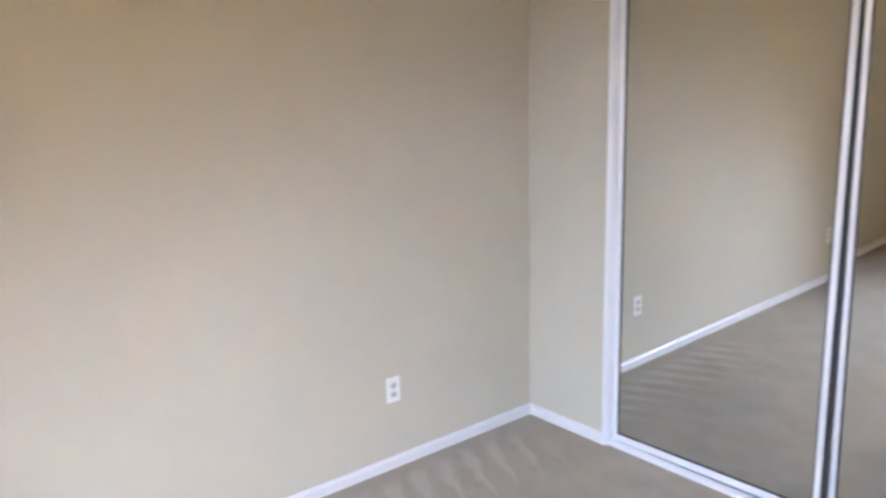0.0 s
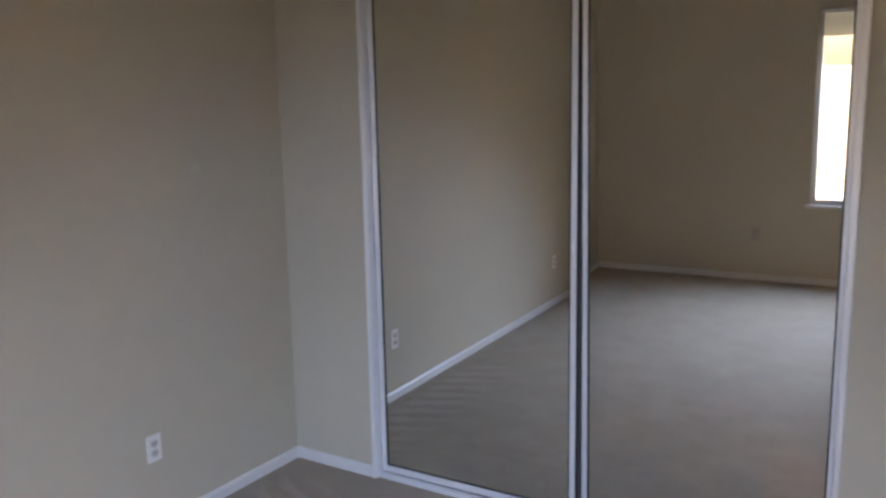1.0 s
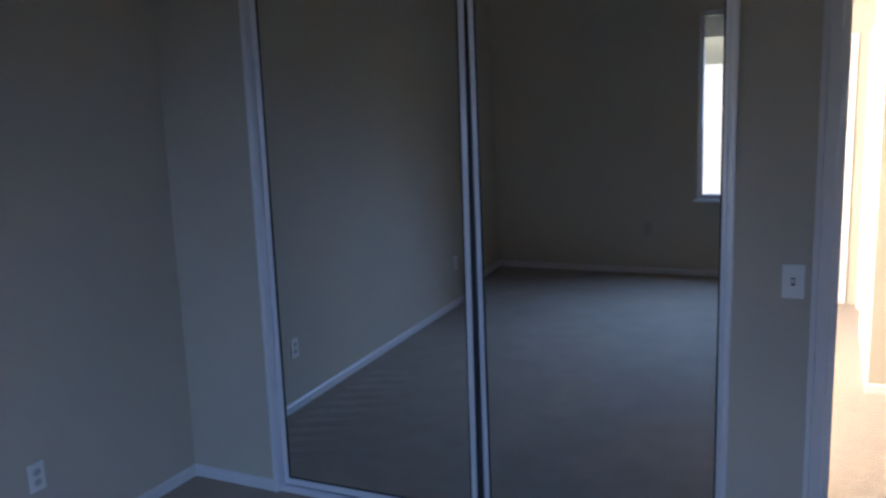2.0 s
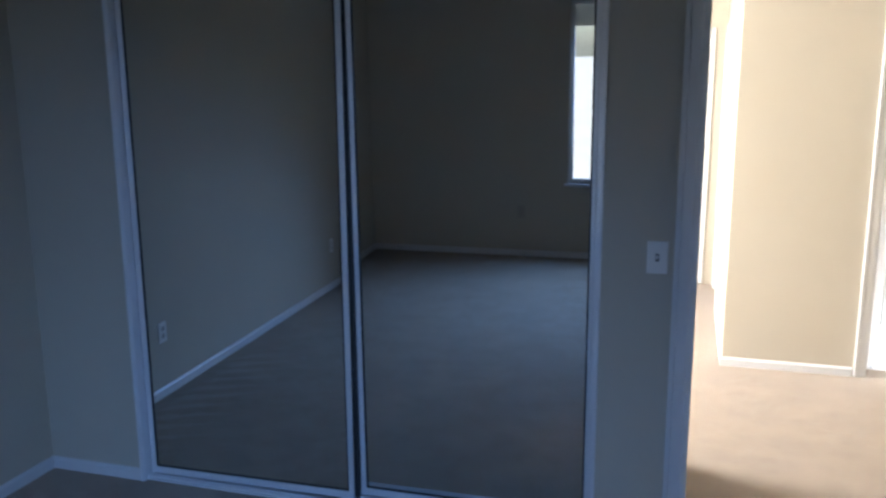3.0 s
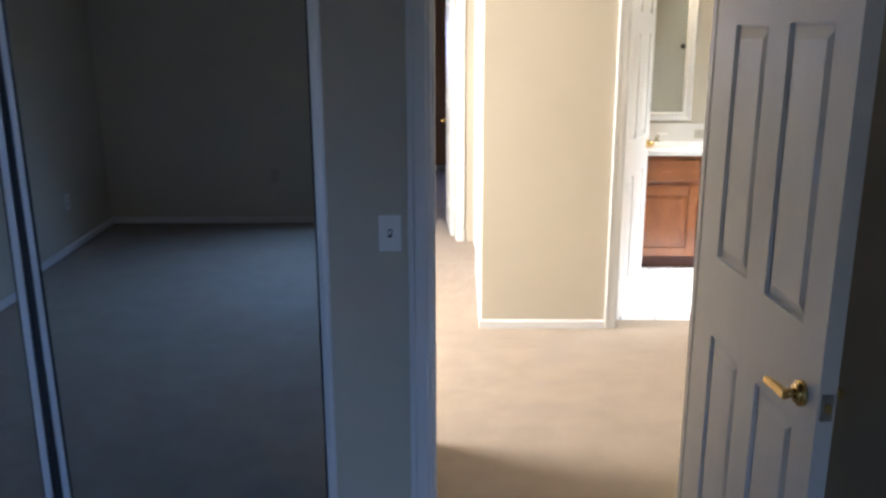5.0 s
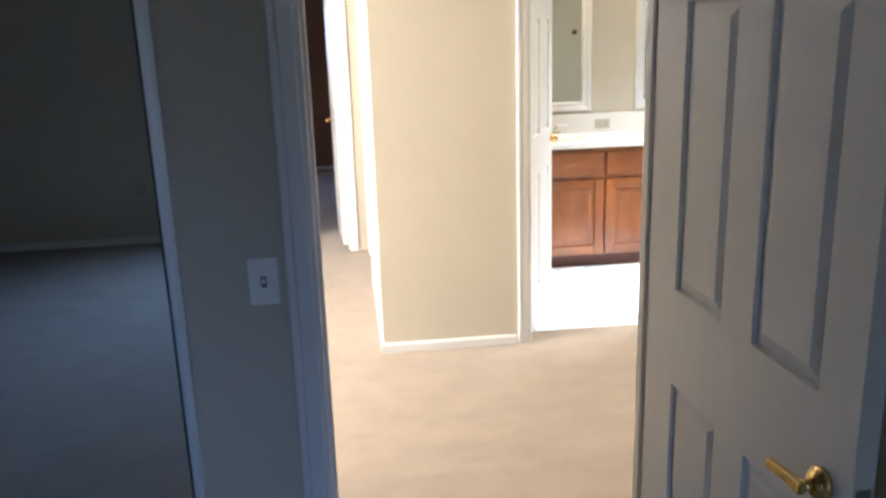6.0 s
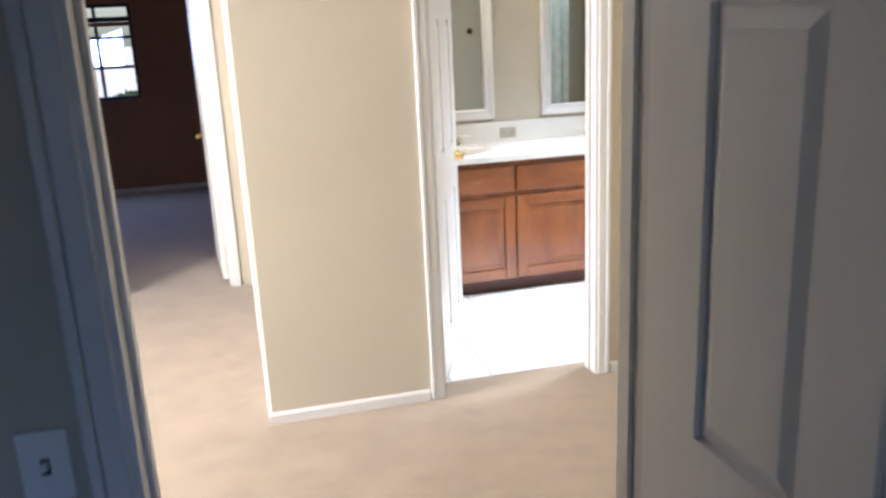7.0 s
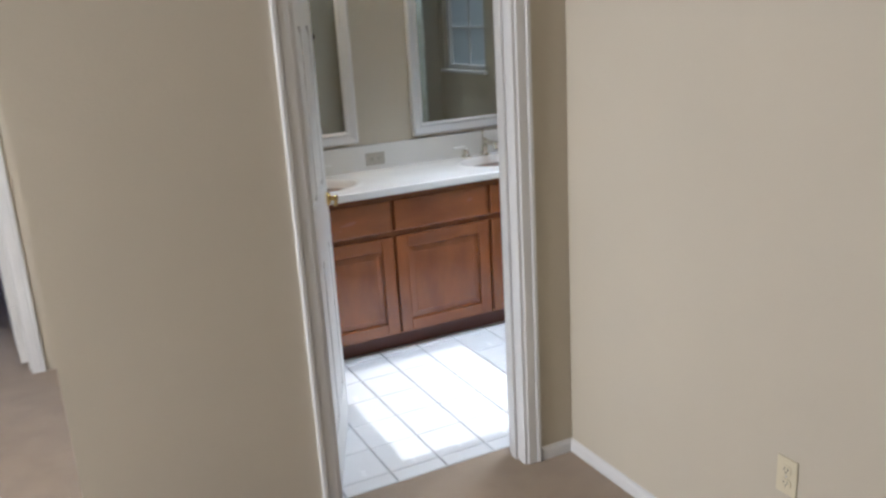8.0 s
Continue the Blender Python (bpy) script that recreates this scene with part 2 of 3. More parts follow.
# ---- walls, floors, ceilings ----
wall_y("wall_west", -T, 0, BACK - T, 0.81, [], MAT_WALL, "beige painted textured bedroom wall")
wall_x("wall_mirror", 0, T, 0, EAST, [(CLOS_L, CLOS_R, 0, CLOS_H), (DOOR_L, DOOR_R, 0, DOOR_H)], MAT_WALL, "beige painted wall round closet and bedroom doorway")
wall_x("wall_bedroom_back", BACK - T, BACK, 0, EAST, [BW], MAT_WALL, "beige painted bedroom wall with a window")
wall_y("wall_bedroom_east", EAST, EAST + T, BACK - T, 0, [], MAT_WALL, "beige painted bedroom wall behind the open door")
wall_x("wall_closet_back", 0.70, 0.81, 0, 2.56, [], MAT_WALL, "beige painted wall behind the closet")
wall_y("wall_closet_side", 2.45, 2.56, T, 0.70, [], MAT_WALL, "beige painted end wall of the closet")
wall_x("wall_hall_south", 0, T, EAST, HALL_E, [], MAT_WALL, "beige painted hall wall")
wall_x("wall_bath", HALL_Y, HALL_Y + T, BLOCK_X, HALL_E, [(BATH_L, BATH_R, 0, DOOR_H)], MAT_WALL, "beige painted hall wall with the bathroom doorway")
wall_y("wall_passage", BLOCK_X, BLOCK_X + T, HALL_Y + T, FAR_Y, [(PAS_0, PAS_1, 0, DOOR_H)], MAT_WALL, "beige painted wall of the passage")
wall_y("wall_hall_end", HALL_E, HALL_E + T, 0, HALL_Y, [], MAT_WALL, "beige painted hall end wall")
wall_y("wall_hall_west", HALL_W - T, HALL_W, 0.81, FAR_Y, [HW], MAT_WALL, "beige painted hall wall with an unseen window added for light")
wall_x("wall_far_doorway", FAR_Y, FAR_Y + T, HALL_W - T, BLOCK_X + T, [(FAR_L, FAR_R, 0, DOOR_H)], MAT_WALL, "beige painted wall round the far doorway")
wall_x("wall_bath_south", HALL_Y, HALL_Y + T, HALL_E, BATH_E, [], MAT_WALL, "beige painted bathroom wall")
wall_x("wall_bath_back", BATH_BACK, BATH_BACK + T, BLOCK_X + T, BATH_E, [], MAT_WALL, "beige painted bathroom wall behind the vanity")
wall_y("wall_bath_east", BATH_E, BATH_E + T, HALL_Y, BATH_BACK + T, [EW], MAT_WALL, "beige painted bathroom wall with a window")
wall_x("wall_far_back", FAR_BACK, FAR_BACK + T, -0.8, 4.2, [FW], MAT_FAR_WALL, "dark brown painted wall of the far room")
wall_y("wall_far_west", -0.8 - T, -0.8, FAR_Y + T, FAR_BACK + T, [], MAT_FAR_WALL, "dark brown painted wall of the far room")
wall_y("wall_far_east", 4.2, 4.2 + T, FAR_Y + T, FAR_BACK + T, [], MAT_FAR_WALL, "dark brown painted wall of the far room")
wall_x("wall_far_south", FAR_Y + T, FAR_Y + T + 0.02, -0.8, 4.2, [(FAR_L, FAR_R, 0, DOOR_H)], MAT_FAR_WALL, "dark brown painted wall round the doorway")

structure("floor", [(0, EAST, BACK, 0.055, -0.12, 0), (0, HALL_E, 0.055, HALL_Y, -0.12, 0), (BATH_L, BATH_R, HALL_Y, 2.362, -0.12, 0), (0, BLOCK_X + 0.06, HALL_Y, FAR_Y + T, -0.12, 0), (-0.8, BLOCK_X + 0.06, FAR_Y + T, FAR_BACK, -0.12, 0), (BLOCK_X + 0.06, 4.2, FAR_Y + T, FAR_BACK, -0.12, 0)], MAT_CARPET, "soft tan cut-pile carpet with vacuum streaks", "carpet")
structure("floor_bath", [(BLOCK_X + 0.06, BATH_E, 2.362, BATH_BACK, -0.12, -0.006), (BLOCK_X + 0.06, BATH_L, HALL_Y + 0.05, 2.362, -0.12, -0.006), (BATH_R, BATH_E, HALL_Y + 0.05, 2.362, -0.12, -0.006)], MAT_GROUT, "grey grout bed of the bathroom tiles", "floor")
SKY = (5.00, 5.84, 2.44, 3.40)   # added unseen skylight that brightens the bathroom floor
structure("ceiling", [(-0.11, EAST + T, BACK - T, 0.055, CEIL, CEIL + 0.12)], MAT_CEIL, "textured bedroom ceiling, unseen, darkened to cut bounce light", "ceiling")
structure("ceiling_hall", [
    (-1.0, SKY[0], 0.055, FAR_BACK + T, CEIL, CEIL + 0.12), (SKY[1], BATH_E + T, 0.055, FAR_BACK + T, CEIL, CEIL + 0.12),
    (SKY[0], SKY[1], 0.055, SKY[2], CEIL, CEIL + 0.12), (SKY[0], SKY[1], SKY[3], FAR_BACK + T, CEIL, CEIL + 0.12)],
    MAT_CEIL_WHITE, "white textured hall and bathroom ceiling", "ceiling")


def baseboard(name, segs, mat=MAT_WHITE, h=0.052):
    """Segments (x0, y0, x1, y1, side): side is the offset direction off the wall."""
    bm = bmesh.new()
    th = 0.012
    for x0, y0, x1, y1, nx, ny in segs:
        a, b = Vector((x0, y0)), Vector((x1, y1))
        n = Vector((nx, ny))
        prof = [(0, 0), (th, 0), (th, h - 0.012), (th * 0.45, h - 0.002), (0, h)]
        ra = [bm.verts.new((*(a + n * o), z)) for o, z in prof]
        rb = [bm.verts.new((*(b + n * o), z)) for o, z in prof]
        for i in range(5):
            j = (i + 1) % 5
            bm.faces.new((ra[i], ra[j], rb[j], rb[i]))
        bm.faces.new(ra)
        bm.faces.new(rb)
    ob = new(name, finish(name, bm, mat))
    return tagged(ob, "low white painted baseboard along the wall", "baseboard", kind="structure")


baseboard("baseboard", [
    (0, BACK, 0, 0, 1, 0), (0.012, 0, CLOS_L - 0.012, 0, 0, -1), (CLOS_R + 0.012, 0, DOOR_L - 0.055, 0, 0, -1),
    (0, BACK, EAST, BACK, 0, 1), (EAST, BACK, EAST, 0, -1, 0), (DOOR_R + 0.055, 0, EAST, 0, 0, -1)])
baseboard("baseboard_hall", [
    (BLOCK_X - 0.012, HALL_Y, BATH_L - 0.058, HALL_Y, 0, -1), (BATH_R + 0.058, HALL_Y, HALL_E, HALL_Y, 0, -1),
    (HALL_E, T, HALL_E, HALL_Y, -1, 0), (BLOCK_X, HALL_Y, BLOCK_X, PAS_0 - 0.06, -1, 0), (BLOCK_X, PAS_1 + 0.06, BLOCK_X, FAR_Y - 0.012, -1, 0),
    (HALL_W, FAR_Y, FAR_L - 0.055, FAR_Y, 0, -1), (2.56, T, 2.56, 0.81, 1, 0), (HALL_W, 0.81, 2.572, 0.81, 0, 1),
    (DOOR_R + 0.055, T, HALL_E, T, 0, 1), (HALL_W, 0.8, HALL_W, FAR_Y, 1, 0)])
baseboard("baseboard_far", [(-0.8, FAR_BACK, 4.2, FAR_BACK, 0, -1), (4.2, FAR_Y + 0.2, 4.2, FAR_BACK, -1, 0), (-0.8, FAR_Y + 0.2, -0.8, FAR_BACK, 1, 0)])


def casing_frame(name, axis, a, b, top, wall0, wall1, label, w=0.056):
    """Door lining with moulded casings on both wall faces."""
    bm = bmesh.new()

    def bx(u0, u1, v0, v1, z0, z1, bev=0.003):
        if axis == "x":
            add_box(bm, u0, u1, v0, v1, z0, z1, bev)
        else:
            add_box(bm, v0, v1, u0, u1, z0, z1, bev)

    j = 0.018
    bx(a - 0.001, a + j, wall0 - 0.002, wall1 + 0.002, 0, top, 0)
    bx(b - j, b + 0.001, wall0 - 0.002, wall1 + 0.002, 0, top, 0)
    bx(a + j, b - j, wall0 - 0.002, wall1 + 0.002, top - j, top + 0.001, 0)
    mid = (wall0 + wall1) / 2
    bx(a + j, a + j + 0.010, mid - 0.004, mid + 0.03, 0, top - j, 0.001)
    bx(b - j - 0.010, b - j, mid - 0.004, mid + 0.03, 0, top - j, 0.001)
    for s, f in ((-1, wall0), (1, wall1)):
        for lo, hi, th in ((0.0, w * 0.68, 0.011), (w * 0.68, w, 0.017)):
            v0, v1 = sorted((f - s * 0.001, f + s * th))
            bx(a + 0.006 - hi, a + 0.006 - lo, v0, v1, 0, top + hi - 0.006, 0.0045)
            bx(b - 0.006 + lo, b - 0.006 + hi, v0, v1, 0, top + hi - 0.006, 0.0045)
            bx(a + 0.006 - lo, b - 0.006 + lo, v0, v1, top - 0.006 + lo, top - 0.006 + hi, 0.002)
    ob = new(name, finish(name, bm, MAT_WHITE))
    return tagged(ob, label, "door frame", kind="structure")


casing_frame("trim_bedroom_door", "x", DOOR_L, DOOR_R, DOOR_H, 0, T, "white moulded casing round the bedroom doorway")
casing_frame("trim_bath_door", "x", BATH_L, BATH_R, DOOR_H, HALL_Y, HALL_Y + T, "white moulded casing round the bathroom doorway")
casing_frame("trim_far_door", "x", FAR_L, FAR_R, DOOR_H, FAR_Y, FAR_Y + T + 0.02, "white moulded casing round the far doorway")
casing_frame("trim_passage_door", "y", PAS_0, PAS_1, DOOR_H, BLOCK_X, BLOCK_X + T, "white moulded casing round a passage door")


# ---- doors ----
def raised_panel_mesh(bm, x0, x1, z0, z1, t_edge, t_field, groove, slope):
    """A panel with a thin rim, a sloped raise and a flat field, alike on both faces; centred on y = 0."""
    for s in (-1, 1):
        rings = []
        for inset, t in ((0, t_edge), (groove, t_edge), (groove + slope, t_field)):
            rings.append([bm.verts.new((x, s * t / 2, z)) for x, z in ((x0 + inset, z0 + inset), (x1 - inset, z0 + inset), (x1 - inset, z1 - inset), (x0 + inset, z1 - inset))])
        for r0, r1 in zip(rings, rings[1:]):
            for i in range(4):
                bm.faces.new((r0[i], r0[(i + 1) % 4], r1[(i + 1) % 4], r1[i]))
        bm.faces.new(rings[-1])
        if s == -1:
            back = rings[0]
        else:
            for i in range(4):
                bm.faces.new((back[i], back[(i + 1) % 4], rings[0][(i + 1) % 4], rings[0][i]))


def door_leaf(leaf, w, h, cols, rows, t=0.035):
    """Six-panel door: hinge edge at x = 0, leaf towards +x, middle plane y = 0."""
    lo = 0.012
    x_edges = [0.0, *[v for c in cols for v in c], w]
    for i in range(0, len(x_edges), 2):
        if 0 < i < len(x_edges) - 2:
            for z0, z1 in rows:
                box_part("mullion", (x_edges[i], x_edges[i + 1], -t / 2, t / 2, z0 - 0.001, z1 + 0.001), MAT_DOOR, leaf, 0)
        else:
            box_part("stile", (x_edges[i], x_edges[i + 1], -t / 2, t / 2, lo, h), MAT_DOOR, leaf, 0)
    z_edges = [lo, *[v for r in rows for v in r], h]
    for i in range(0, len(z_edges), 2):
        box_part("rail", (cols[0][0] - 0.0005, cols[-1][1] + 0.0005, -t / 2, t / 2, z_edges[i], z_edges[i + 1]), MAT_DOOR, leaf, 0)
    for c in cols:
        for r in rows:
            bm = bmesh.new()
            raised_panel_mesh(bm, c[0] - 0.003, c[1] + 0.003, r[0] - 0.003, r[1] + 0.003, 0.012, 0.032, 0.009, 0.027)
            part("panel", bm, MAT_DOOR, leaf)


def lever_handle(leaf, x, z, side, toward, t=0.035, knob=False):
    """Brass rose, neck and lever (or knob) on one face; toward: -1 or 1 along the leaf."""
    bm = bmesh.new()
    y = side * t / 2
    rot = pose(0, 0, 0, 90, 0, 0)
    add_cyl(bm, 0.027, 0.010, pose(x, y + side * 0.005, z) @ rot, 32)
    add_cyl(bm, 0.021, 0.008, pose(x, y + side * 0.012, z) @ rot, 32)
    add_cyl(bm, 0.010, 0.030, pose(x, y + side * 0.024, z) @ rot, 20)
    handle = part("handle", bm, MAT_BRASS, leaf, "polished brass handle rose and neck", True)
    bm = bmesh.new()
    if knob:
        bmesh.ops.create_uvsphere(bm, u_segments=24, v_segments=14, radius=0.026, matrix=pose(x, y + side * 0.056, z) @ Matrix.Diagonal((1, 0.75, 1, 1)))
        part("knob", bm, MAT_BRASS, handle, "", True)
    else:
        n = 9
        for i in range(n):
            a, b = i / n, (i + 1) / n
            x0, x1 = x + toward * (a * 0.098 - 0.010), x + toward * (b * 0.098 - 0.010)
            drop = -0.007 * ((a + b) / 2) ** 2
            hh = 0.010 - 0.003 * a
            add_box(bm, min(x0, x1) - 0.0005, max(x0, x1) + 0.0005, y + side * 0.040 - 0.007, y + side * 0.040 + 0.007, z - hh + drop, z + hh + drop, 0.002)
        part("lever", bm, MAT_BRASS, handle, "curved polished brass lever")


def latch(leaf, x, z):
    bm = bmesh.new()
    add_box(bm, x, x + 0.002, -0.0125, 0.0125, z - 0.029, z + 0.029, 0.0008)
    plate = part("latch_plate", bm, MAT_STEEL, leaf, "steel latch plate on the door edge")
    bm = bmesh.new()
    add_box(bm, x + 0.001, x + 0.012, -0.006, 0.006, z - 0.009, z + 0.009, 0.002)
    part("latch_bolt", bm, MAT_BRASS, plate)


DW = 0.785
bed_door = thing("door_1", pose(DOOR_R - 0.034, -0.045, 0, 0, 0, -88.6), "white six-panel bedroom door standing open with brass lever", "door")
door_leaf(bed_door, DW, 2.02, [(0.145, 0.357), (0.473, 0.683)], [(0.21, 0.843), (1.063, 1.665), (1.785, 1.925)])
lever_handle(bed_door, DW - 0.070, 0.925, -1, -1)
lever_handle(bed_door, DW - 0.070, 0.925, 1, -1)
latch(bed_door, DW, 0.925)

bath_door = thing("door_2", pose(BATH_L + 0.020, HALL_Y + T - 0.012, 0, 0, 0, 67.2), "white six-panel bathroom door standing ajar with brass lever", "door")
BDW = 0.735
door_leaf(bath_door, BDW, 2.02, [(0.11, 0.305), (0.405, 0.61)], [(0.21, 0.843), (1.063, 1.665), (1.785, 1.925)])
lever_handle(bath_door, BDW - 0.06, 0.99, -1, -1)
lever_handle(bath_door, BDW - 0.06, 0.99, 1, -1)
latch(bath_door, BDW, 0.99)

far_door = thing("door_3", pose(FAR_R - 0.050, FAR_Y + T + 0.045, 0, 0, 0, 94.0), "white six-panel door of the dark room standing open", "door")
door_leaf(far_door, 0.72, 2.02, [(0.11, 0.305), (0.405, 0.61)], [(0.21, 0.843), (1.063, 1.665), (1.785, 1.925)])
lever_handle(far_door, 0.66, 0.93, 1, -1)
lever_handle(far_door, 0.66, 0.93, -1, -1)


def hinge(leaf, z, y):
    """Butt hinge: a leaf plate on the door edge, and its knuckle."""
    bm = bmesh.new()
    add_box(bm, -0.022, -0.001, y - 0.014, y + 0.014, z - 0.045, z + 0.045, 0.001)
    plate = part("hinge", bm, MAT_DOOR, leaf, "white painted butt hinge")
    bm = bmesh.new()
    add_cyl(bm, 0.006, 0.094, pose(-0.012, y - 0.018, z), 12)
    part("knuckle", bm, MAT_DOOR, plate, "", True)


for z in (0.29, 1.84):
    hinge(far_door, z, 0.0)

linen_door = thing("door_4", pose(BLOCK_X + 0.078, PAS_0 + 0.020, 0, 0, 0, 90), "white six-panel closet door, closed, in the passage", "door")
door_leaf(linen_door, 0.72, 2.018, [(0.11, 0.305), (0.405, 0.61)], [(0.21, 0.843), (1.063, 1.665), (1.785, 1.925)])


def strike_plate(x0, x1, y0, y1, z, label):
    bm = bmesh.new()
    add_box(bm, x0, x1, y0, y1, z - 0.028, z + 0.028, 0.0005)
    ob = new("strike_plate", finish("strike_plate", bm, MAT_STEEL))
    return tagged(ob, label, "strike plate")


strike_plate(DOOR_L + 0.018, DOOR_L + 0.020, 0.012, 0.040, 0.925, "steel strike plate on the white door jamb")
strike_plate(BLOCK_X + 0.020, BLOCK_X + 0.048, PAS_1 - 0.020, PAS_1 - 0.018, 0.93, "dark strike plate on the passage door jamb")
strike_plate(BATH_R - 0.020, BATH_R - 0.018, HALL_Y + 0.072, HALL_Y + 0.100, 0.975, "steel strike plate on the bathroom jamb")


# ---- mirrored closet doors ----
def mirror_door(x0, x1, y, yaw, tilt, label, dark_gap=False):
    w = x1 - x0
    ob = thing("mirror_door", pose(x0, y, 0.022, tilt, 0, yaw), label, "mirror door", "sliding mirror doors of the closet")
    h = CLOS_H - 0.06
    sw, d = 0.023, 0.022
    for a, b in ((0, sw), (w - sw, w)):
        bm = bmesh.new()
        add_box(bm, a, b, -d / 2, d / 2, 0, h, 0.003)
        add_box(bm, a + sw * 0.35, b - sw * 0.35, -d / 2 - 0.004, -d / 2 + 0.001, 0.0, h, 0.0015)
        part("stile", bm, MAT_ALU, ob, "silver aluminium stile")
    box_part("bottom_rail", (sw, w - sw, -d / 2 + 0.001, d / 2 - 0.001, 0, 0.030), MAT_ALU, ob, 0.002)
    box_part("top_rail", (sw, w - sw, -d / 2 + 0.001, d / 2 - 0.001, h - 0.03, h), MAT_ALU, ob, 0.002)
    bm = bmesh.new()
    for a, b, c, e in ((sw, sw + 0.006, 0.03, h - 0.03), (w - sw - 0.006, w - sw, 0.03, h - 0.03), (sw + 0.006, w - sw - 0.006, 0.03, 0.036), (sw + 0.006, w - sw - 0.006, h - 0.036, h - 0.03)):
        add_box(bm, a, b, -0.007, 0.004, c, e)
    part("seal", bm, MAT_SEAL_GAP, ob, "black rubber seal round the mirror")
    box_part("mirror", (sw + 0.001, w - sw - 0.001, -0.003, 0.003, 0.031, h - 0.031), MAT_MIRROR, ob, 0)
    if dark_gap:
        # added black strip, standing in for the shaded recess between the two doors
        box_part("gap_shade_strip", (w, w + 0.016, -d / 2 + 0.006, d / 2 + 0.010, 0.0, h), MAT_SEAL_GAP, ob, 0.002, "black strip standing in for the shaded gap between the doors")
    return ob


mirror_door(CLOS_L + 0.014, 1.413, 0.042, 1.20, 0.13, "silver-framed sliding mirror door in front of its pair", True)
mirror_door(1.424, CLOS_R - 0.014, 0.109, 0.62, 1.30, "silver-framed sliding mirror door behind its pair")

bm = bmesh.new()
add_box(bm, CLOS_L, CLOS_R, 0.004, 0.140, 0.0, 0.008, 0.001)
for yy in (0.012, 0.030, 0.088, 0.136):
    add_box(bm, CLOS_L, CLOS_R, yy - 0.002, yy + 0.002, 0.007, 0.020, 0.0008)
tagged(new("trim_closet_track", finish("trim_closet_track", bm, MAT_ALU)), "silver aluminium sliding door floor track", "door track", kind="structure")
bm = bmesh.new()
for a, b in ((CLOS_L - 0.012, CLOS_L + 0.010), (CLOS_R - 0.010, CLOS_R + 0.012)):
    add_box(bm, a, b, -0.014, 0.140, 0.0, CLOS_H, 0.003)
    add_box(bm, a + 0.006, b - 0.006, -0.019, -0.012, 0.0, CLOS_H, 0.002)
add_box(bm, CLOS_L - 0.012, CLOS_R + 0.012, -0.014, 0.140, CLOS_H - 0.03, CLOS_H + 0.012, 0.003)
tagged(new("trim_closet_jamb", finish("trim_closet_jamb", bm, MAT_ALU)), "silver aluminium jamb round the mirror doors", "door frame", kind="structure")


# ---- switch and outlets ----
def outlet(m, mat, label, horizontal=False):
    """Duplex outlet; the plate's face looks along local -y."""
    ob = thing("wall_outlet", m @ (pose(0, 0, 0, 0, 90, 0) if horizontal else Matrix()), label, "outlet", "wall outlets")
    box_part("plate", (-0.034, 0.034, -0.006, 0, -0.055, 0.055), mat, ob, 0.0025)
    for z in (-0.020, 0.020):
        bm = bmesh.new()
        add_cyl(bm, 0.0165, 0.004, pose(0, -0.0065, z, 90), 20)
        for v in bm.verts:
            v.co.z = z + max(-0.0135, min(0.0135, v.co.z - z))
        sock = part("socket", bm, MAT_SOCKET if mat is MAT_PLATE else mat, ob)
        bm = bmesh.new()
        for x in (-0.006, 0.006):
            add_box(bm, x - 0.0012, x + 0.0012, -0.0092, -0.0080, z - 0.001, z + 0.007)
        add_box(bm, -0.002, 0.002, -0.0092, -0.0080, z - 0.009, z - 0.005)
        part("slots", bm, MAT_SLOT, sock, "dark socket slots")
    bm = bmesh.new()
    add_cyl(bm, 0.003, 0.002, pose(0, -0.0068, 0, 90), 12)
    part("screw", bm, MAT_STEEL, ob)
    return ob


outlet(pose(0, -0.823, 0.353, 0, 0, 90), MAT_PLATE, "white duplex outlet low on the beige wall")
outlet(pose(0, -3.25, 0.36, 0, 0, 90), MAT_PLATE, "white duplex outlet low on the beige wall")
outlet(pose(1.349, BACK, 0.390, 0, 0, 180), MAT_TAUPE, "taupe duplex outlet low on the bedroom window wall")
outlet(pose(HALL_E, 1.196, 0.407, 0, 0, -90), MAT_IVORY, "ivory duplex outlet low on the hall wall")
outlet(pose(4.598, BATH_BACK - 0.022, 0.931), MAT_TAUPE, "taupe outlet set sideways in the vanity backsplash", True)

sw = thing("light_switch", pose(2.546, 0, 1.084), "white toggle light switch plate on the wall", "light switch")
box_part("plate", (-0.034, 0.034, -0.006, 0, -0.055, 0.055), MAT_PLATE, sw, 0.0025)
box_part("surround", (-0.006, 0.006, -0.0072, -0.005, -0.0125, 0.0125), MAT_SLOT, sw, 0.0005, "dark slot of the toggle")
bm = bmesh.new()
add_box(bm, -0.0035, 0.0035, -0.016, -0.006, -0.003, 0.009, 0.001)
part("toggle", bm, MAT_PLATE, sw)
for z in (-0.030, 0.030):
    bm = bmesh.new()
    add_cyl(bm, 0.003, 0.002, pose(0, -0.0064, z, 90), 12)
    part("screw", bm, MAT_PLATE, sw)


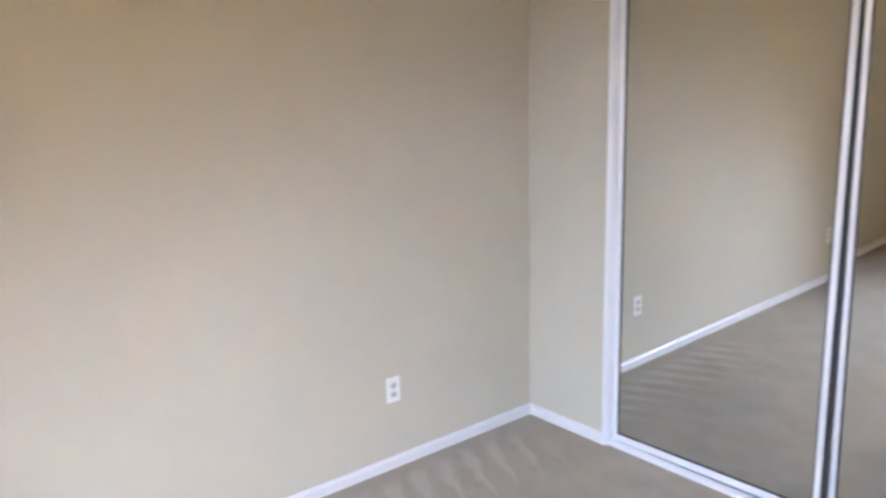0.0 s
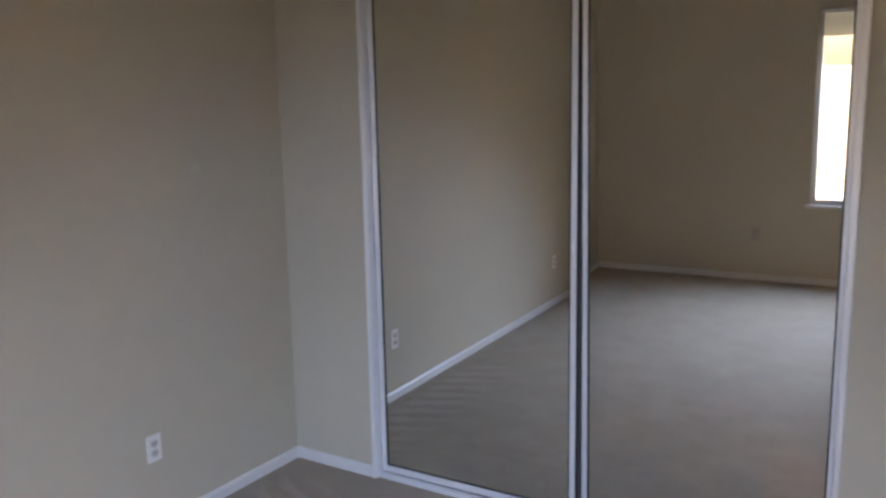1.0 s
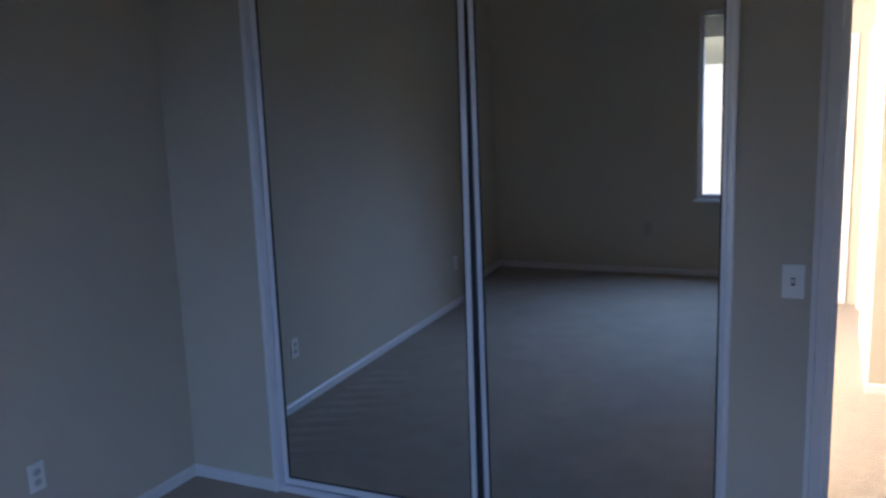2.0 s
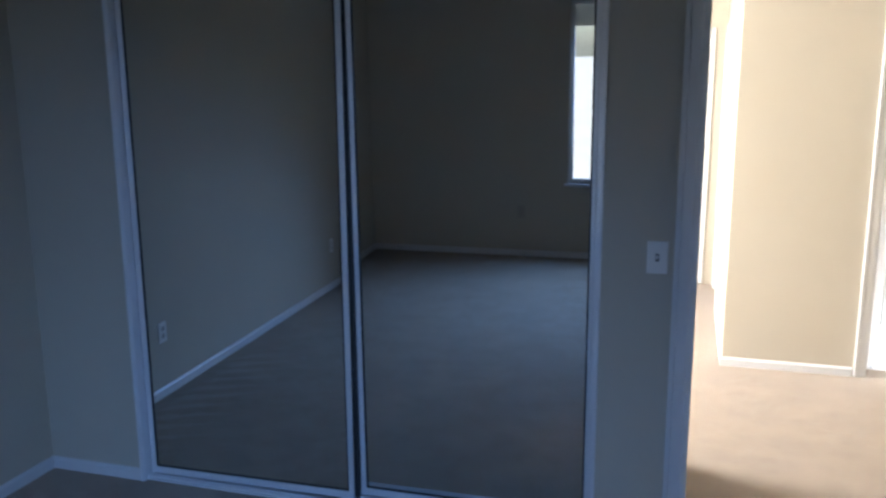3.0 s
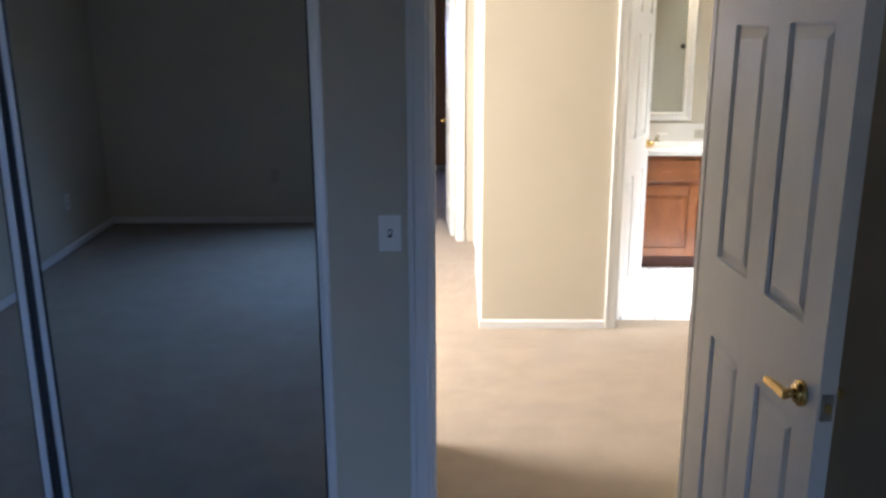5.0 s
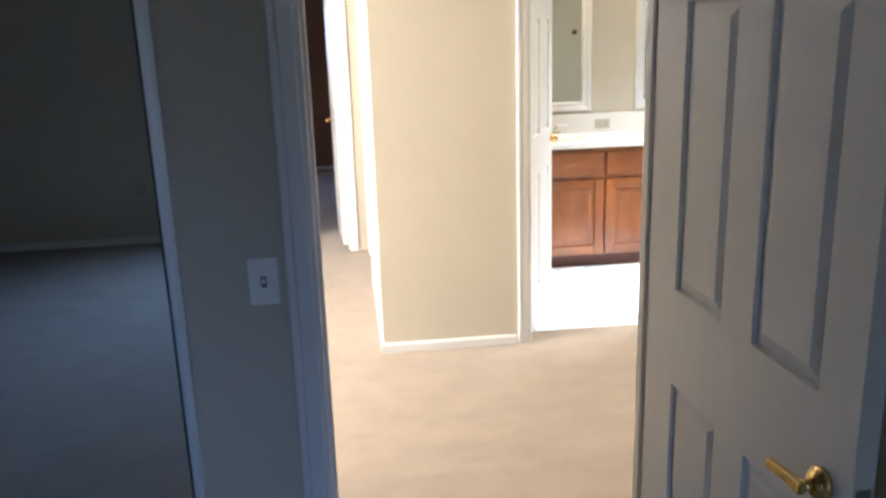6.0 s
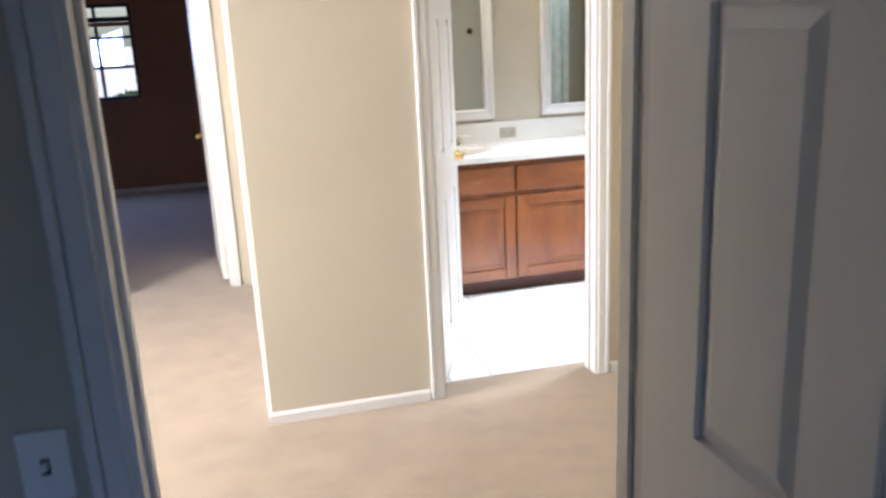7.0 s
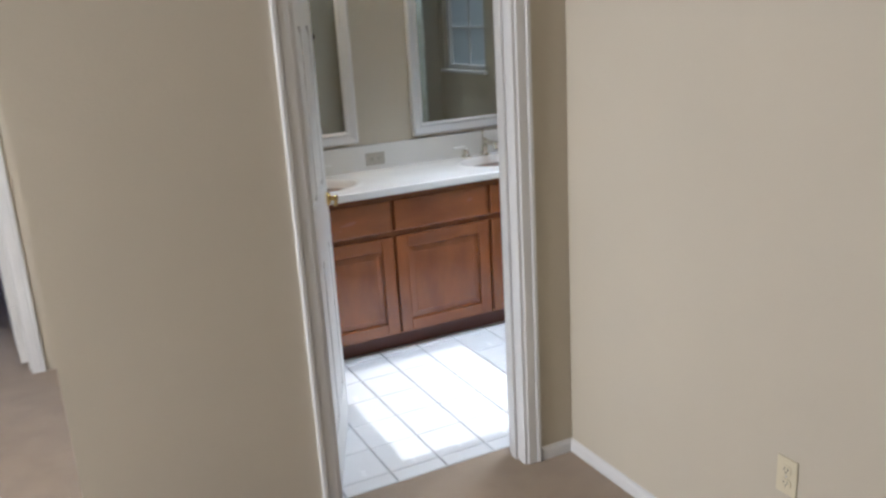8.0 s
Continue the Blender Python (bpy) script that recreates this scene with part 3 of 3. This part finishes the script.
# ---- windows ----
def window(name, m, w, h, cols, rows, mat, label, blind=0.0, sill=True):
    """Frame, muntins and panes; local x along the wall, -y into the room, z from the sill."""
    ob = new(name)
    ob.matrix_world = m
    tagged(ob, label, "window", kind="structure")
    f = 0.035
    for dims in ((0, f, 0.03, 0.09, 0, h), (w - f, w, 0.03, 0.09, 0, h), (f, w - f, 0.03, 0.09, 0, f), (f, w - f, 0.03, 0.09, h - f, h)):
        box_part("window_frame", dims, mat, ob, 0.003)
    cw, rh = (w - 2 * f) / cols, (h - 2 * f) / rows
    mw = 0.016 if name == "window_4" else 0.010
    for i in range(1, cols):
        box_part("muntin", (f + i * cw - mw, f + i * cw + mw, 0.045, 0.075, f, h - f), mat, ob, 0.002)
    for j in range(1, rows):
        box_part("muntin", (f, w - f, 0.047, 0.073, f + j * rh - mw, f + j * rh + mw), mat, ob, 0.002)
    for i in range(cols):
        for j in range(rows):
            p = box_part("pane", (f + i * cw, f + (i + 1) * cw, 0.058, 0.062, f + j * rh, f + (j + 1) * rh), MAT_OBSCURE if name == "window_3" else MAT_GLASS, ob, 0)
            p.visible_shadow = False
    if sill:
        box_part("window_sill", (-0.03, w + 0.03, -0.030, 0.03, -0.022, 0.0), MAT_WHITE, ob, 0.004)
    if name == "window_4":
        box_part("blind_rail", (0.01, w - 0.01, 0.0, 0.028, h - 0.225, h - 0.185), MAT_SHADE, ob, 0.004, "brown wooden blind rail")
        box_part("sash_rail", (f, w - f, 0.035, 0.085, h - 0.18, h - 0.13), mat, ob, 0.003)
    if blind:
        n = max(3, int(blind / 0.0055))
        for i in range(n):
            z = h - 0.045 - i * blind / n
            box_part("blind_slat", (0.02, w - 0.02, -0.002, 0.024, z - 0.0042, z), MAT_BLIND, ob, 0)
        box_part("blind_headrail", (0.012, w - 0.012, -0.006, 0.028, h - 0.042, h - 0.002), MAT_BLIND, ob, 0.003)
    return ob


window("window_1", pose(BW[1], BACK, BW[2], 0, 0, 180), BW[1] - BW[0], BW[3] - BW[2], 2, 1, MAT_VINYL, "white vinyl bedroom window with a raised blind", blind=0.16)
# unseen window, added as the opening for the hall lamp
window("window_2", pose(HALL_W, HW[0], HW[2], 0, 0, 90), HW[1] - HW[0], HW[3] - HW[2], 3, 1, MAT_VINYL, "wide white vinyl window, unseen, added to light the hall")
window("window_3", pose(BATH_E, EW[1], EW[2], 0, 0, -90), EW[1] - EW[0], EW[3] - EW[2], 2, 3, MAT_VINYL, "white bathroom window with a pane grid")
window("window_4", pose(FW[0], FAR_BACK, FW[2]), FW[1] - FW[0], FW[3] - FW[2], 3, 3, MAT_DARKFRAME, "dark-framed window with a pane grid in the far room", sill=False)


# skylight out of view, added to let sun and lamp onto the tiles
sky_win = new("window_5")
sky_win.matrix_world = pose(SKY[0], SKY[2], CEIL + 0.12)
tagged(sky_win, "white-framed skylight, unseen, added to light the bathroom floor", "skylight", kind="structure")
sw_, sd_ = SKY[1] - SKY[0], SKY[3] - SKY[2]
for dims in ((-0.03, 0.03, -0.03, sd_ + 0.03, 0, 0.06), (sw_ - 0.03, sw_ + 0.03, -0.03, sd_ + 0.03, 0, 0.06), (0.03, sw_ - 0.03, -0.03, 0.03, 0, 0.06), (0.03, sw_ - 0.03, sd_ - 0.03, sd_ + 0.03, 0, 0.06)):
    box_part("window_frame", dims, MAT_VINYL, sky_win, 0.003)
box_part("pane", (0.03, sw_ - 0.03, 0.03, sd_ - 0.03, 0.030, 0.036), MAT_GLASS, sky_win, 0).visible_shadow = False

# ---- bathroom ----
V_X0, V_X1, V_Y = 3.39, 5.90, 3.505
UNIT = 0.553


def cabinet_front(parent, name, x0, x1, z0, z1, raised, mat_v, mat_h):
    """Overlay front proud of the carcass; raised: frame and raised panel, else a slab with an eased rim."""
    y0, y1 = V_Y, V_Y + 0.019
    if not raised:
        bm = bmesh.new()
        add_box(bm, x0, x1, y0, y1, z0, z1, 0.006)
        return part(name, bm, mat_h, parent)
    fw = 0.062
    holder = box_part(name, (x0, x0 + fw, y0, y1, z0, z1), mat_v, parent, 0.004)
    box_part("stile", (x1 - fw, x1, y0, y1, z0, z1), mat_v, holder, 0.004)
    box_part("rail", (x0 + fw, x1 - fw, y0, y1, z0, z0 + fw), mat_h, holder, 0.004)
    box_part("rail", (x0 + fw, x1 - fw, y0, y1, z1 - fw, z1), mat_h, holder, 0.004)
    bm = bmesh.new()
    raised_panel_mesh(bm, x0 + fw - 0.003, x1 - fw + 0.003, z0 + fw - 0.003, z1 - fw + 0.003, 0.005, 0.018, 0.010, 0.030)
    for v in bm.verts:
        v.co.y += (y0 + y1) / 2 + 0.006
    part("panel", bm, mat_v, holder)
    return holder


first = 4.463 - 2 * UNIT
for k in range(5):
    a, b = first + k * UNIT, first + (k + 1) * UNIT
    a, b = max(a, BLOCK_X + T), min(b, BATH_E)
    if b - a < 0.2:
        continue
    cab = thing("vanity_cabinet", pose(0, 0, 0), "cherry-stained wood vanity cabinet with drawer front and raised-panel door", "cabinet", "vanity cabinets")
    box_part("carcass", (a, b, V_Y + 0.020, BATH_BACK - 0.002, 0.088, 0.834), MAT_CHERRY, cab, 0)
    box_part("toe_kick", (a, b, V_Y + 0.062, V_Y + 0.080, 0.0, 0.088), MAT_KICK, cab, 0)
    cabinet_front(cab, "drawer_front", a + 0.008, b - 0.008, 0.645, 0.803, False, MAT_CHERRY, MAT_CHERRY_X)
    cabinet_front(cab, "door", a + 0.008, b - 0.008, 0.098, 0.614, True, MAT_CHERRY, MAT_CHERRY_X)


def basin_top():
    """Counter slab with two oval bowls sunk into it, an eased front edge and a backsplash."""
    ob = thing("vanity_countertop", pose(0, 0, 0), "glossy off-white moulded vanity countertop with two oval basins", "countertop")
    x0, x1, y0, y1, zt = V_X0, V_X1 - 0.001, V_Y - 0.022, BATH_BACK - 0.002, 0.872
    sinks = [(4.12, 3.755), (5.262, 3.755)]
    ra, rb = 0.25, 0.175
    nx, ny = 150, 34
    bm = bmesh.new()
    grid = []
    for j in range(ny + 1):
        row = []
        for i in range(nx + 1):
            x, y = x0 + (x1 - x0) * i / nx, y0 + (y1 - y0) * j / ny
            z = zt
            for sx, sy in sinks:
                d = math.hypot((x - sx) / ra, (y - sy) / rb)
                if d < 1.12:
                    z += 0.006 * max(0, 1 - abs(d - 1.04) / 0.09)
                if d < 1:
                    z -= 0.13 * (1 - d ** 3)
            row.append(bm.verts.new((x, y, z)))
        grid.append(row)
    for j in range(ny):
        for i in range(nx):
            bm.faces.new((grid[j][i], grid[j][i + 1], grid[j + 1][i + 1], grid[j + 1][i]))
    slab = part("basin_surface", bm, MAT_COUNTER, ob, "glossy moulded surface with oval bowls", True)
    box_part("front_edge", (x0, x1, y0 - 0.004, y0 + 0.03, 0.834, zt + 0.001), MAT_COUNTER, ob, 0.006)
    box_part("backsplash", (x0, x1, y1 - 0.020, y1, zt - 0.004, 1.008), MAT_COUNTER, ob, 0.004)
    return sinks


SINKS = basin_top()


def faucet(x, y, label, spread):
    ob = thing("faucet", pose(x, y, 0.874) @ Matrix.Diagonal((1.2, 1.2, 1.25, 1)), label, "faucet", "vanity faucets")
    bm = bmesh.new()
    add_cyl(bm, 0.024, 0.012, pose(0, 0, 0.006), 24)
    add_cyl(bm, 0.015, 0.07, pose(0, 0, 0.045), 20, 0.011)
    add_box(bm, -0.012, 0.012, -0.115, 0.010, 0.055, 0.076, 0.006)
    add_box(bm, -0.009, 0.009, -0.115, -0.098, 0.038, 0.060, 0.004)
    part("spout", bm, MAT_CHROME, ob, "", False)
    for s in (-1, 1):
        bm = bmesh.new()
        add_cyl(bm, 0.023, 0.010, pose(s * spread, 0, 0.005), 24)
        add_cyl(bm, 0.017, 0.032, pose(s * spread, 0, 0.026), 20, 0.012)
        h = part("handle", bm, MAT_CHROME, ob, "", True)
        bm = bmesh.new()
        add_box(bm, min(0, s * 0.065) + s * spread, max(0, s * 0.065) + s * spread, -0.007, 0.007, 0.042, 0.054, 0.005)
        part("lever", bm, MAT_PLATE, h, "white porcelain lever")
    bm = bmesh.new()
    add_cyl(bm, 0.003, 0.05, pose(0, 0.016, 0.085), 10)
    bmesh.ops.create_uvsphere(bm, u_segments=12, v_segments=8, radius=0.007, matrix=pose(0, 0.016, 0.113))
    part("lift_rod", bm, MAT_CHROME, ob, "", True)
    return ob


faucet(SINKS[0][0], 3.962, "nickel and brass faucet behind the basin", 0.105)
faucet(SINKS[1][0], 3.962, "nickel faucet with two porcelain lever handles", 0.105)


def framed_mirror(x0, x1, z0, z1, label):
    ob = thing("wall_mirror", pose(x0, BATH_BACK, z0), label, "mirror", "framed mirrors over the vanity")
    w, h, f = x1 - x0, z1 - z0, 0.068
    prof = [(0.0, 0.0), (0.0, 0.026), (0.010, 0.032), (0.028, 0.026), (0.046, 0.020), (0.056, 0.024), (f, 0.012), (f, 0.0)]
    corners = [((0, 0), (1, 1)), ((w, 0), (-1, 1)), ((w, h), (-1, -1)), ((0, h), (1, -1))]
    for i in range(4):
        (pa, da), (pb, db) = corners[i], corners[(i + 1) % 4]
        bm = bmesh.new()
        ra = [bm.verts.new((pa[0] + da[0] * o, -d, pa[1] + da[1] * o)) for o, d in prof]
        rb = [bm.verts.new((pb[0] + db[0] * o, -d, pb[1] + db[1] * o)) for o, d in prof]
        n = len(prof)
        for k in range(n):
            bm.faces.new((ra[k], ra[(k + 1) % n], rb[(k + 1) % n], rb[k]))
        bm.faces.new(ra)
        bm.faces.new(rb)
        part("frame", bm, MAT_WHITE, ob, "white moulded mirror frame")
    box_part("glass", (f - 0.004, w - f + 0.004, -0.010, -0.004, f - 0.004, h - f + 0.004), MAT_BATH_MIRROR, ob, 0)
    return ob


framed_mirror(3.789, 4.509, 1.027, 2.06, "white-framed wall mirror over the vanity")
framed_mirror(4.840, 5.560, 1.027, 2.06, "white-framed wall mirror over the vanity")

hook = thing("robe_hook", pose(4.862, HALL_Y + T, 1.57, 0, 0, 180), "small dark bronze robe hook on the bathroom wall", "hook")
bm = bmesh.new()
add_cyl(bm, 0.022, 0.006, pose(0, -0.003, 0, 90), 20)
part("rose", bm, MAT_KNOB, hook, "", True)
bm = bmesh.new()
add_cyl(bm, 0.006, 0.045, pose(0, -0.026, 0.0, 90), 12)
bmesh.ops.create_uvsphere(bm, u_segments=12, v_segments=8, radius=0.012, matrix=pose(0, -0.05, 0.004))
part("peg", bm, MAT_KNOB, hook, "", True)

# shower curtain on its rail
curtain = thing("shower_curtain", pose(5.055, 2.42, 0), "pale green-white shower curtain hanging from a rail", "shower curtain")
bm = bmesh.new()
cols = []
for k in range(81):
    u = k / 80
    xk, yk = 0.66 * u, 0.016 * math.sin(u * 52) + 0.006 * math.sin(u * 23 + 1)
    cols.append([bm.verts.new((xk + 0.004 * math.sin(z * 2 + k), yk * (0.7 + 0.4 * (2.0 - z) / 2), z)) for z in (0.10, 0.6, 1.1, 1.6, 2.02)])
for c0, c1 in zip(cols, cols[1:]):
    for k in range(4):
        bm.faces.new((c0[k], c1[k], c1[k + 1], c0[k + 1]))
cloth = part("cloth", bm, MAT_CURTAIN, curtain, "", True)
solid = cloth.modifiers.new("thickness", "SOLIDIFY")
solid.thickness = 0.002
bm = bmesh.new()
add_cyl(bm, 0.012, 0.86, pose(0.415, 0, 2.05, 0, 90, 0), 16)
add_cyl(bm, 0.030, 0.012, pose(0.838, 0, 2.05, 0, 90, 0), 20)
part("rail", bm, MAT_STEEL, curtain, "steel curtain rail", True)
for k in range(8):
    bm = bmesh.new()
    add_cyl(bm, 0.016, 0.004, pose(0.04 + k * 0.083, 0, 2.05, 0, 90, 0), 16)
    part("ring", bm, MAT_STEEL, curtain)

# vanity light bar above the mirror
vl = thing("vanity_light", pose(4.149, BATH_BACK, 2.19), "white vanity light bar glowing warm over the mirror", "wall light")
box_part("backplate", (-0.33, 0.33, -0.030, 0, -0.05, 0.05), MAT_WHITE, vl, 0.005)
for k in range(4):
    bm = bmesh.new()
    bmesh.ops.create_uvsphere(bm, u_segments=20, v_segments=12, radius=0.045, matrix=pose(-0.245 + k * 0.163, -0.075, 0))
    part("globe", bm, MAT_GLOBE, vl, "glowing warm glass globe", True)
    bm = bmesh.new()
    add_cyl(bm, 0.020, 0.02, pose(-0.245 + k * 0.163, -0.034, 0, 90), 16)
    part("socket", bm, MAT_BRASS, vl)

# ---- outside ----
structure("ground", [(-400, 400, -400, 400, -3.05, -3.0)], MAT_GRASS, "pale sunlit bare ground outside", "ground")


def tree(x, y, h, r, seed):
    rnd = random.Random(seed)
    ob = thing("tree", pose(x, y, -3.0), "leafy green garden tree", "tree", "garden trees")
    bm = bmesh.new()
    add_cyl(bm, 0.16, h * 0.6, pose(0, 0, h * 0.3), 10, 0.07)
    for k in range(6):
        a = k * 1.05 + rnd.random()
        add_cyl(bm, 0.06, h * 0.4, pose(0.25 * r * math.cos(a), 0.25 * r * math.sin(a), h * 0.58, 0, 38, math.degrees(a)), 7, 0.02)
    part("trunk", bm, MAT_BARK, ob)
    verts, faces = [], []
    for k in range(2600):
        u = Vector((rnd.gauss(0, 1), rnd.gauss(0, 1), rnd.gauss(0, 1))).normalized() * (rnd.random() ** 0.4)
        lump = 0.75 + 0.4 * noise.noise(u * 2.3 + Vector((seed, 0, 0)))
        c = Vector((u.x * r * lump, u.y * r * lump, h * 0.68 + u.z * h * 0.36 * lump))
        s = 0.10 + 0.10 * rnd.random()
        q = Euler((rnd.random() * 6, rnd.random() * 6, rnd.random() * 6)).to_matrix()
        i = len(verts)
        verts += [tuple(c + q @ Vector(v)) for v in ((-s, 0, 0), (0, -s * 0.5, 0.02), (s, 0, 0), (0, s * 0.5, 0.02))]
        faces.append((i, i + 1, i + 2, i + 3))
    me = bpy.data.meshes.new("crown")
    me.from_pydata(verts, [], faces)
    me.materials.append(MAT_LEAF)
    crown = new("crown", me)
    crown.parent = ob
    return ob


tree(3.4, -13.5, 3.5, 1.6, 3)
tree(5.6, -15.0, 3.8, 1.9, 5)
tree(1.2, 22.0, 3.6, 2.0, 9)

# ---- bathroom floor tiles ----
PITCH, GAP = 0.2080, 0.0045
TX, TY = 4.138 - 6 * PITCH, 2.648 - 4 * PITCH
tile_cache = {}
floor_ob = bpy.data.objects["floor_bath"]
x_min, x_max, y_min, y_max = BLOCK_X + T, BATH_E, 2.364, V_Y + 0.062
for i in range(18):
    for j in range(9):
        a, b = max(TX + i * PITCH + GAP / 2, x_min), min(TX + (i + 1) * PITCH - GAP / 2, x_max)
        c, d = max(TY + j * PITCH + GAP / 2, y_min), min(TY + (j + 1) * PITCH - GAP / 2, y_max)
        if b - a < 0.02 or d - c < 0.02:
            continue
        key = (round(b - a, 3), round(d - c, 3))
        if key not in tile_cache:
            bm = bmesh.new()
            hx, hy, e = (b - a) / 2, (d - c) / 2, 0.003
            top = [bm.verts.new((sx * (hx - e), sy * (hy - e), 0.002)) for sx, sy in ((-1, -1), (1, -1), (1, 1), (-1, 1))]
            low = [bm.verts.new((sx * hx, sy * hy, -0.001)) for sx, sy in ((-1, -1), (1, -1), (1, 1), (-1, 1))]
            bot = [bm.verts.new((sx * hx, sy * hy, -0.007)) for sx, sy in ((-1, -1), (1, -1), (1, 1), (-1, 1))]
            bm.faces.new(top)
            for r0, r1 in ((top, low), (low, bot)):
                for k in range(4):
                    bm.faces.new((r0[k], r0[(k + 1) % 4], r1[(k + 1) % 4], r1[k]))
            tile_cache[key] = finish("tile", bm, MAT_TILE)
        t_ob = new("tile", tile_cache[key])
        t_ob.location = ((a + b) / 2, (c + d) / 2, 0.0)
        t_ob.parent = floor_ob
